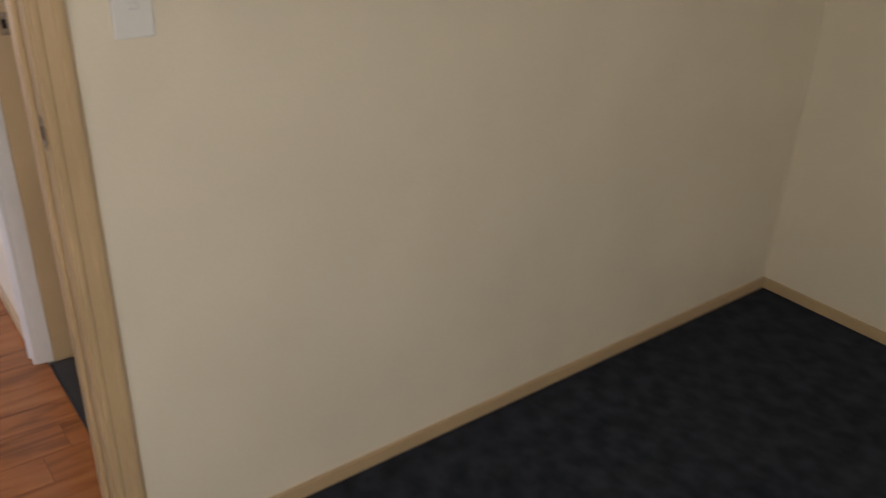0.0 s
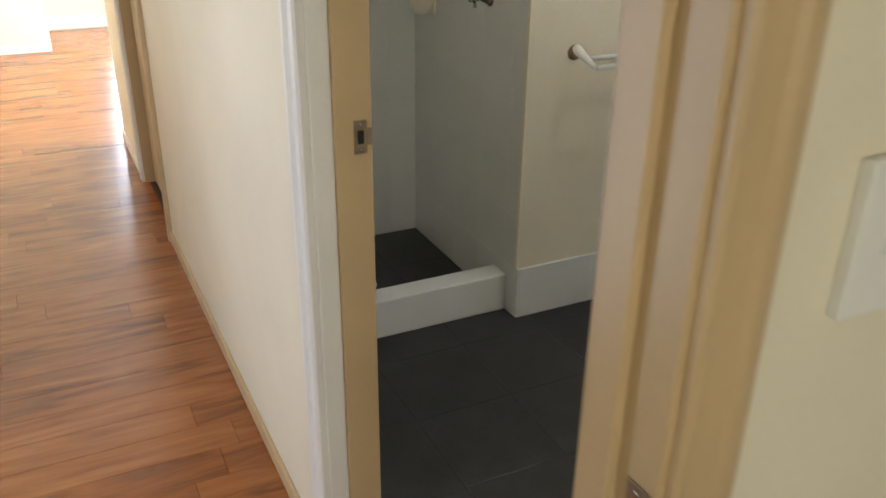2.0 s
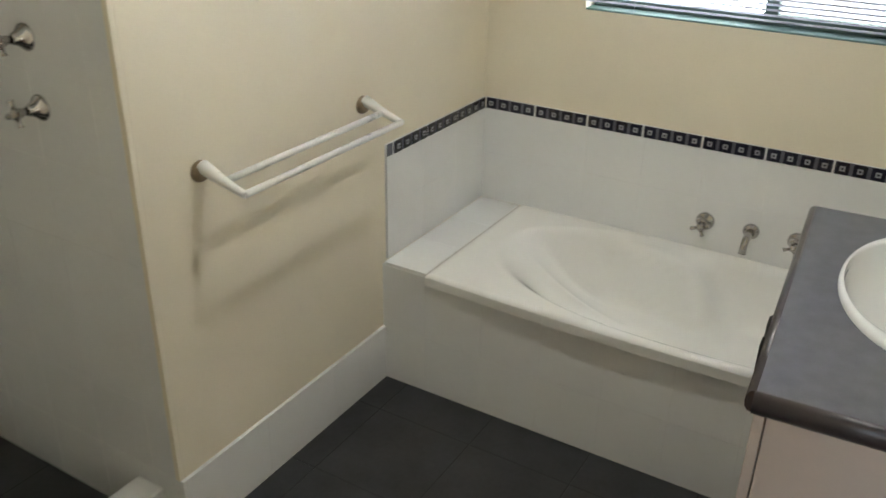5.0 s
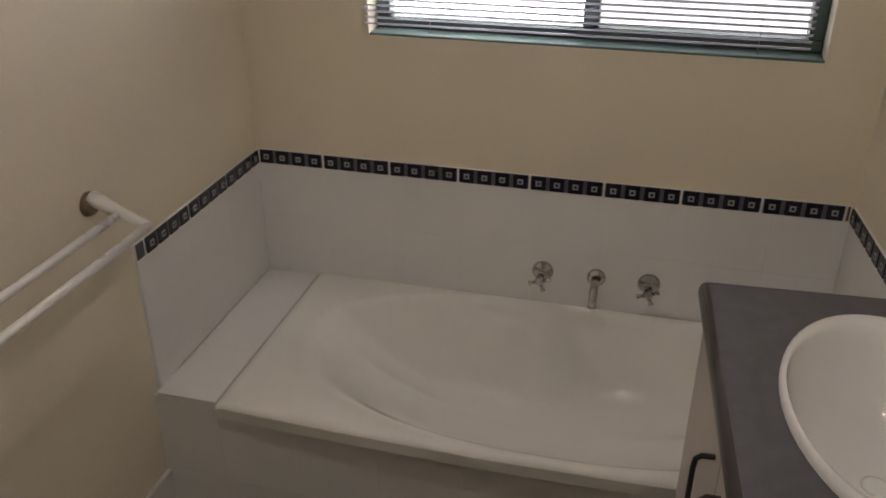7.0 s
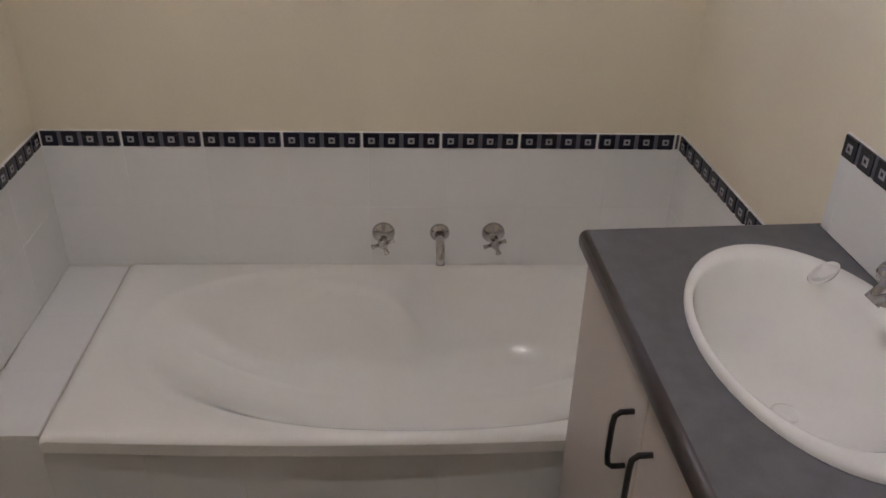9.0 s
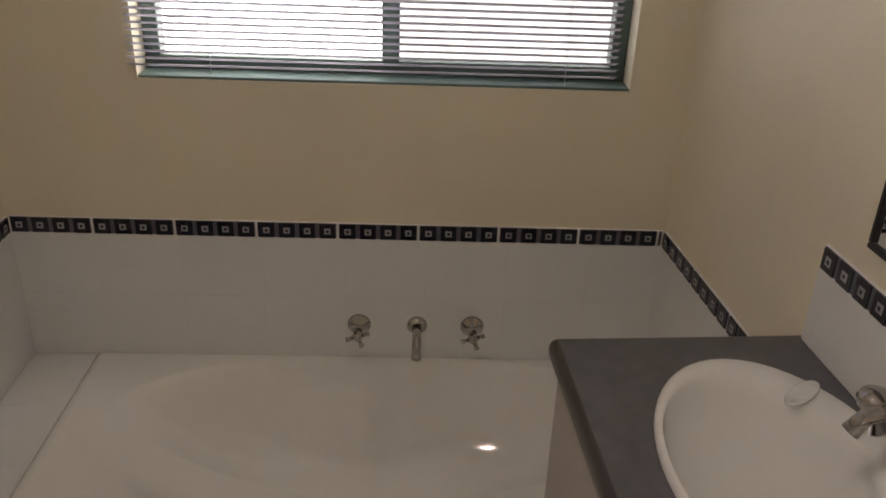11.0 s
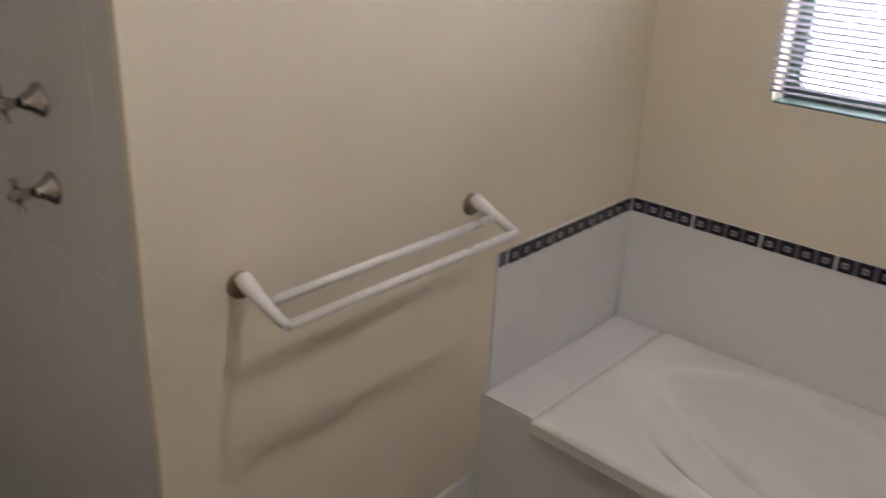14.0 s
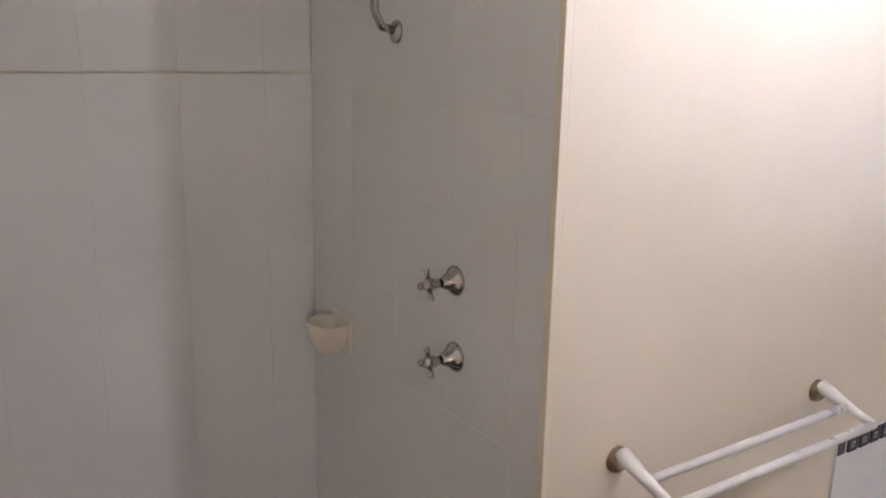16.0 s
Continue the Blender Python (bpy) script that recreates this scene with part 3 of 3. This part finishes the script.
part("lens", lathe(bmesh.new(), [(0.025, -0.0005), (0.025, -0.0050), (0.016, -0.0058), (0.001, -0.0060)], LAMP, 32), glow("lit_lamp_lens", (0.98, 0.97, 1.0), 1000), lamp, "lit white lens")

# ---- towel rail ----
rail = thing("towel_rail", (0, -1.05, 0.975), "white double towel rail with dark round wall mounts", "towel rail")
RY0, RY1 = -1.366, -0.742
for y in (RY0, RY1):
    part("wall_mount", lathe(bmesh.new(), [(0.026, 0), (0.026, 0.004), (0.022, 0.012), (0.018, 0.016)], Matrix.Translation((0, y, 0.975)) @ pose(0, 0, 0, 0, 90, 0), 22), STEEL, rail, "dull metal round wall mount")
    e = -0.018 if y == RY0 else -0.028
    part("arm", tube(bmesh.new(), [(0.012, y, 0.990), (0.030, y + e * 0.1, 0.984), (0.075, y + e * 0.5, 0.974), (0.125, y + e * 0.9, 0.964), (0.156, y + e, 0.958)], [0.016, 0.016, 0.0125, 0.010, 0.009], 14), RAILW, rail)
part("rail", tube(bmesh.new(), [(0.085, RY0 - 0.010, 0.971), (0.085, RY1 - 0.016, 0.971)], 0.0088, 12), RAILW, rail)
part("rail", tube(bmesh.new(), [(0.153, RY0 - 0.018, 0.958), (0.153, RY1 - 0.028, 0.958)], 0.0088, 12), RAILW, rail)

# ---- shower hob and floor waste ----
hob = solid("shower_hob", boxes(((-0.16, YD + 0.001, 0), (-0.066, YS - 0.001, 0.150)), bevel=0.006, seg=2), TILE, label="white tiled shower hob at the floor", kind="structure")


def waste(place, r, label, mat):
    t = thing("floor_drain", place, label, "drain")
    p = Matrix.Translation(place)
    part("ring", lathe(bmesh.new(), [(r, 0), (r, 0.002), (r * 0.96, 0.004), (r * 0.66, 0.004), (r * 0.62, 0.001)], p, 32), mat, t)
    # Flat black disc: the shade below the grate, as colour.
    part("cup_shade", lathe(bmesh.new(), [(r * 0.68, 0.0005), (r * 0.68, 0.0016), (0.001, 0.0017)], p, 28), HOLE_SHADE, t)
    for k in range(-2, 3):
        w = r * 0.62 * math.sqrt(max(0.1, 1 - (k / 3) ** 2))
        bm = bmesh.new()
        box(bm, (-w, k * r * 0.22 - r * 0.05, 0.001), (w, k * r * 0.22 + r * 0.05, 0.0042))
        bm.transform(p @ pose(0, 0, 0, 0, 0, 35))
        part("bar", bm, mat, t)
    return t


waste((0.52, -1.45, 0.0), 0.042, "round white floor drain grate in charcoal tiles", WPLASTIC)
waste((-0.46, -1.95, 0.0), 0.040, "round chrome shower waste in the charcoal floor", CHROME)

# ---- vanity ----
VZ, VX0, VY0, VY1 = 0.925, 1.204, -1.478, -0.668
vanity = thing("vanity_cabinet", (1.45, -1.16, 0), "white melamine vanity cabinet with black handles", "cabinet")
part("end_panel", boxes(((VX0 + 0.036, VY0 + 0.008, 0.10), (XR + 0.07, VY0 + 0.026, VZ - 0.0385)), bevel=0.001), CABINET, vanity)
part("end_panel", boxes(((VX0 + 0.036, VY1 - 0.033, 0.10), (XR + 0.07, VY1 - 0.015, VZ - 0.0385)), bevel=0.001), CABINET, vanity)
part("shelf", boxes(((VX0 + 0.036, VY0 + 0.027, 0.10), (XR + 0.07, VY1 - 0.034, 0.118)), bevel=0.001), CABINET, vanity)
part("front_rail", boxes(((VX0 + 0.036, VY0 + 0.027, VZ - 0.10), (VX0 + 0.052, VY1 - 0.034, VZ - 0.0385)), bevel=0.001), CABINET, vanity)
part("kick_board", boxes(((VX0 + 0.06, VY0 + 0.012, 0), (XR + 0.05, VY1 - 0.05, 0.10)), bevel=0.002), CABINET, vanity)
ymid = -1.046
for lo, hi, hy in ((VY0 + 0.010, ymid - 0.002, ymid - 0.045), (ymid + 0.002, VY1 - 0.017, ymid + 0.045)):
    d = part("door", boxes(((VX0 + 0.016, lo, 0.105), (VX0 + 0.034, hi, VZ - 0.045)), bevel=0.002), CABINET, vanity)
    hx = VX0 + 0.016
    part("handle", tube(bmesh.new(), [(hx, hy, VZ - 0.120), (hx - 0.020, hy, VZ - 0.120), (hx - 0.028, hy, VZ - 0.127), (hx - 0.030, hy, VZ - 0.145), (hx - 0.030, hy, VZ - 0.205), (hx - 0.028, hy, VZ - 0.223), (hx - 0.020, hy, VZ - 0.230), (hx, hy, VZ - 0.230)], 0.0048, 10), BLACK, d, "black bow handle")
# worktop with an oval cut-out
BCX, BCY, BA, BB = 1.466, -1.016, 0.173, 0.270
worktop = thing("vanity_worktop", (1.45, -1.16, VZ - 0.038), "grey laminate vanity top with rounded dark edge", "worktop")
bm = bmesh.new()
N = 64
x0, x1 = VX0 + 0.012, XR + 0.085
ring_in, ring_out = [], []
for k in range(N):
    a = 2 * math.pi * k / N
    ci, si = math.cos(a), math.sin(a)
    ring_in.append((BCX + (BA - 0.012) * ci, BCY + (BB - 0.012) * si))
    tx = ((x1 if ci > 0 else x0) - BCX) / ci if abs(ci) > 1e-6 else 1e9
    ty = ((VY1 if si > 0 else VY0) - BCY) / si if abs(si) > 1e-6 else 1e9
    t = min(tx, ty)
    ring_out.append((BCX + t * ci, BCY + t * si))
for cx_, cy_ in ((x0, VY0), (x0, VY1), (x1, VY0), (x1, VY1)):
    k = min(range(N), key=lambda i: (ring_out[i][0] - cx_) ** 2 + (ring_out[i][1] - cy_) ** 2)
    ring_out[k] = (cx_, cy_)
layers = []
for ring in (ring_in, ring_out):
    layers.append([[bm.verts.new((x, y, z)) for x, y in ring] for z in (VZ - 0.038, VZ)])
for k in range(N):
    j = (k + 1) % N
    bm.faces.new((layers[0][1][k], layers[1][1][k], layers[1][1][j], layers[0][1][j]))
    bm.faces.new((layers[0][0][k], layers[0][0][j], layers[1][0][j], layers[1][0][k]))
    bm.faces.new((layers[0][0][k], layers[0][1][k], layers[0][1][j], layers[0][0][j]))
    bm.faces.new((layers[1][0][k], layers[1][0][j], layers[1][1][j], layers[1][1][k]))
part("top", bm, LAMINATE, worktop)


def rolled_edge(a, b, out):
    """A half-round nosing from a to b."""
    bm = bmesh.new()
    a, b, o = Vector(a), Vector(b), Vector(out)
    prof = [(-0.002, 0.0004), (0.004, 0.0002), (0.009, -0.004), (0.012, -0.011), (0.0125, -0.020), (0.011, -0.030), (0.006, -0.037), (-0.002, -0.0385)]
    ra = [bm.verts.new(a + o * p + Vector((0, 0, q))) for p, q in prof]
    rb = [bm.verts.new(b + o * p + Vector((0, 0, q))) for p, q in prof]
    for i in range(len(prof) - 1):
        f = bm.faces.new((ra[i], ra[i + 1], rb[i + 1], rb[i]))
        f.smooth = True
    bm.faces.new(ra)
    bm.faces.new(list(reversed(rb)))
    return bm


part("rolled_edge", rolled_edge((x0, VY0, VZ), (x0, VY1, VZ), (-1, 0, 0)), EDGE, worktop, "dark rounded front edge")
part("end_edge", rolled_edge((x0, VY0, VZ), (x1, VY0, VZ), (0, -1, 0)), EDGE, worktop, "dark rounded end edge")
part("end_edge", rolled_edge((x0, VY1, VZ), (x1, VY1, VZ), (0, 0.4, 0)), EDGE, worktop)

basin = thing("wash_basin", (BCX, BCY, VZ), "white oval ceramic drop-in wash basin in grey top", "basin")
bm = bmesh.new()
prof = [(1.0, 0.0005), (1.0, 0.006), (0.988, 0.012), (0.96, 0.0155), (0.90, 0.0150), (0.835, 0.0140), (0.805, 0.009), (0.775, -0.010), (0.71, -0.040), (0.63, -0.072), (0.51, -0.098), (0.37, -0.114), (0.22, -0.122), (0.10, -0.125), (0.02, -0.126)]
rings = []
S = 56
for r, z in prof:
    row = []
    for k in range(S):
        a = 2 * math.pi * k / S
        # the bowl sits forward, leaving a wider tap ledge at the wall
        shift = -0.026 * min(1.0, max(0.0, (0.95 - r) / 0.15))
        row.append(bm.verts.new((BCX + shift + BA * r * math.cos(a), BCY + BB * r * math.sin(a), VZ + z)))
    rings.append(row)
for p_, q_ in zip(rings, rings[1:]):
    for k in range(S):
        f = bm.faces.new((p_[k], p_[(k + 1) % S], q_[(k + 1) % S], q_[k]))
        f.smooth = True
bm.faces.new(rings[-1])
bowl = part("bowl", bm, CERAMIC, basin)
part("plug_hole", lathe(bmesh.new(), [(0.022, 0), (0.022, 0.003), (0.016, 0.004), (0.0, 0.001)], Matrix.Translation((BCX - 0.018, BCY, VZ - 0.1265)), 20), CERAMIC, basin)
for yy in (BCY + 0.165, BCY - 0.165):
    bm = bmesh.new()
    lathe(bm, [(1.0, 0), (0.96, 0.003), (0.86, 0.0035), (0.78, 0.0005), (0.0, -0.0005)], Matrix.Translation((BCX + 0.088, yy, VZ + 0.0145)) @ pose(0, 0, 0, 0, 0, -52 if yy > BCY else 52), 24, 0.017, 0.046)
    part("soap_recess", bm, CERAMIC, basin)
mixer = thing("basin_tap", (XR, BCY, VZ), "chrome basin tap with curved spout and handles", "tap")
part("spout", tube(bmesh.new(), [(XR + 0.030, BCY, VZ + 0.01), (XR + 0.030, BCY, VZ + 0.075), (XR + 0.017, BCY, VZ + 0.10), (XR - 0.013, BCY, VZ + 0.108), (XR - 0.046, BCY, VZ + 0.098), (XR - 0.063, BCY, VZ + 0.075)], [0.017, 0.014, 0.0125, 0.012, 0.0115, 0.013], 14), CHROME, mixer)
for yy in (BCY - 0.085, BCY + 0.085):
    base = Matrix.Translation((XR + 0.027, yy, VZ + 0.010))
    h = part("handle", lathe(bmesh.new(), [(0.026, 0), (0.024, 0.006), (0.014, 0.020), (0.012, 0.034), (0.025, 0.040), (0.028, 0.050), (0.024, 0.060), (0.010, 0.066), (0.0, 0.067)], base, 22), CHROME, mixer)

# mirror above the splashback
mirror = thing("wall_mirror", (XR, -1.2, 1.2), "framed wall mirror above the vanity splashback", "mirror")
MY0, MY1, MZ0, MZ1 = -1.46, -0.772, 1.165, 1.95
part("glass", boxes(((XR - 0.010, MY0, MZ0), (XR, MY1, MZ1))), mirror_mat, mirror)
for lo, hi in (((XR - 0.016, MY0 - 0.010, MZ0 - 0.010), (XR, MY1 + 0.010, MZ0)), ((XR - 0.016, MY0 - 0.010, MZ1), (XR, MY1 + 0.010, MZ1 + 0.010)),
               ((XR - 0.016, MY0 - 0.010, MZ0), (XR, MY0, MZ1)), ((XR - 0.016, MY1, MZ0), (XR, MY1 + 0.010, MZ1))):
    part("frame", boxes((lo, hi), bevel=0.002), BLACK, mirror)

# ---- window and blind ----
WX0, WX1, WZ0, WZ1 = 0.352, 1.452, 1.166, 2.06
window = thing("window_1", (0.92, 0.08, WZ0), "green-grey aluminium sliding window, bright daylight outside", "window", kind="structure")
for lo, hi in (((WX0, 0.07, WZ0), (WX1, 0.12, WZ0 + 0.035)), ((WX0, 0.07, WZ1 - 0.04), (WX1, 0.12, WZ1)),
               ((WX0, 0.07, WZ0 + 0.035), (WX0 + 0.035, 0.12, WZ1 - 0.04)), ((WX1 - 0.035, 0.07, WZ0 + 0.035), (WX1, 0.12, WZ1 - 0.04)),
               ((0.890, 0.065, WZ0 + 0.035), (0.930, 0.115, WZ1 - 0.04))):
    part("window_frame", boxes((lo, hi), bevel=0.003), FRAME, window)
for a, b, y in ((WX0 + 0.035, 0.890, 0.10), (0.930, WX1 - 0.035, 0.085)):
    g = part("pane", boxes(((a, y, WZ0 + 0.035), (b, y + 0.004, WZ1 - 0.04))), glass, window)
    g.visible_shadow = False
screen_part = part("fly_screen", boxes(((0.930, 0.104, WZ0 + 0.035), (WX1 - 0.035, 0.106, WZ1 - 0.04))), SCREEN, window, "dark fly screen mesh")
screen_part.visible_shadow = False
part("window_sill", boxes(((WX0, 0.002, WZ0 - 0.004), (WX1, 0.07, WZ0 + 0.006)), bevel=0.002), FRAME, window)
blind = thing("venetian_blind", (0.9, 0.03, WZ1), "white venetian blind with open slats over the window", "blind")
part("head_rail", boxes(((WX0 - 0.012, -0.034, WZ1 - 0.035), (1.415, -0.001, WZ1 + 0.005)), bevel=0.002), SLAT, blind)
bm = bmesh.new()
tilt = Matrix.Rotation(radians(-22), 4, "X")
SL = []
for a, b in ((-0.0125, 0.0), (-0.006, 0.0022), (0.0, 0.003), (0.006, 0.0022), (0.0125, 0.0)):
    SL.append((a, b))
ends = []
for xx in (WX0 - 0.010, 1.413):
    ends.append([bm.verts.new(tilt @ Vector((xx, a, b))) for a, b in SL] + [bm.verts.new(tilt @ Vector((xx, a, b - 0.0007))) for a, b in reversed(SL)])
n = len(ends[0])
for i in range(n):
    bm.faces.new((ends[0][i], ends[0][(i + 1) % n], ends[1][(i + 1) % n], ends[1][i]))
bm.faces.new(ends[0])
bm.faces.new(list(reversed(ends[1])))
slat_mesh = mesh_of("slat", bm, SLAT)
z = WZ0 + 0.034
while z < WZ1 - 0.045:
    s = new("slat", slat_mesh)
    s.parent = blind
    s.matrix_parent_inverse = blind.matrix_basis.inverted()
    s.matrix_basis = Matrix.Translation((0, -0.016, z))
    z += 0.0152
for xx in (0.52, 1.30):
    part("ladder_cord", tube(bmesh.new(), [(xx, -0.016, WZ0 + 0.015), (xx, -0.016, WZ1 - 0.03)], 0.0009, 6), SLAT, blind)

# ---- tiles, planks (last) ----
bpy.context.view_layer.update()
tile_field(wall_north, "tile", "y", -0.008, 0.004, XR, TZ, BZ0, 0.2, 0.179, thick=-0.008)
tile_field(wall_towel, "tile", "x", 0.008, -0.632, -0.008, TZ, BZ0, 0.208, 0.179, thick=0.008)
tile_field(wall_basin, "tile", "x", XR - 0.008, -1.30, -0.008, TZ, BZ0, 0.2, 0.179, thick=-0.008)
border(wall_north, "y", -0.008, 0.008, XR - 0.008, BZ0, BZ1, -1)
border(wall_towel, "x", 0.008, -0.010, -0.632, BZ0, BZ1, 1)
border(wall_basin, "x", XR - 0.008, -0.010, -0.80, BZ0, BZ1, -1)
tile_field(wall_basin, "tile", "x", XR - 0.008, VY0, VY1 + 0.016, VZ + 0.001, 1.065, 0.2, 0.2, thick=-0.008)
border(wall_basin, "x", XR - 0.008, VY1 + 0.016, VY0, 1.065, 1.105, -1)
tile_field(bath_apron, "tile", "y", TY, 0.163, 1.29, 0.0, TZ - 0.036, 0.2, 0.202, thick=-0.008)
tile_field(bath_apron, "tile", "y", TY, 0.0, 0.163, 0.0, TZ - 0.011, 0.163, 0.2145, thick=-0.008)
tile_field(bath_apron, "tile", "z", TZ, 0.009, 0.1632, TY, -0.008, 0.154, 0.21, thick=0.010)
tile_field(wall_towel, "skirting_tile", "x", 0.010, YS + 0.012, TY - 0.001, 0.0, 0.2, 0.3, 0.2, thick=0.010)
part("corner_bead", boxes(((-0.0155, YS - 0.001, 0.2), (0.0006, YS + 0.0145, H)), bevel=0.0015, seg=2), PAINT, wall_towel)
piece("skirting_tile", wall_towel, (-0.028, YS + 0.0065, 0.1), (0.075, 0.010, 0.2), "y", TILE)
tile_field(wall_towel, "tile", "y", YS, XS, -0.016, 0.0, 2.0, 0.2, 0.2, thick=-0.012)
tile_field(wall_shower_back, "tile", "x", XS, YD, YS, 0.0, 1.64, 0.2, 0.205, thick=0.012)
tile_field(wall_shower_back, "tile", "x", XS - 0.003, YD, YS, 1.644, 2.0, 0.2, 0.178, thick=0.009)
tile_field(floor_bath, "floor_tile", "z", 0.0, XS, XR + 0.16, YD, TY + 0.02, 0.33, 0.33, SLATE, thick=0.006, gap=0.003, bevel=0.001)
tile_field(floor_bath, "floor_tile", "z", 0.0, XJ, XK, YH + 0.03, YD, 0.33, 0.1, SLATE, thick=0.006, gap=0.003, bevel=0.001)

rng = random.Random(4)
for row in range(24):
    px = XB - 0.06 - row * 0.125
    y = YH + 0.02 - rng.random() * 0.9
    top = YH + 0.02
    while top > -3.88:
        low = max(y, -3.9)
        if top - low > 0.02:
            piece("plank", floor_hall, (px - 0.0625, (top + low) / 2, -0.004), (0.1242, top - low - 0.001, 0.008), "z", WOOD, 0.0006)
        top, y = low, low - 1.2
bm = bmesh.new()
px = XB - 0.06 - 24 * 0.125
while px > -6.2:
    top = YH + 0.02 if px > -2.76 else -0.42
    y = top - rng.random() * 1.0
    while top > -3.98:
        low = max(y, -4.0)
        if top - low > 0.02:
            box(bm, (px - 0.1246, low + 0.0005, -0.008), (px, top - 0.0005, 0.0))
        top, y = low, low - 1.2
    px -= 0.125
far_planks = part("far_planks", bm, WOOD, floor_hall)
tagged(far_planks, kind="stuff")

# the basin wall stands a little out of square, and the vanity follows it
def swing(ob, px, py, degrees):
    ob.matrix_basis = Matrix.Translation((px, py, 0)) @ Matrix.Rotation(radians(degrees), 4, "Z") @ Matrix.Translation((-px, -py, 0)) @ ob.matrix_basis


for ob in (wall_basin, mirror):
    swing(ob, XR, 0, 5.0)
for ob in (vanity, worktop, basin, mixer):
    swing(ob, VX0, VY1, 3.5)
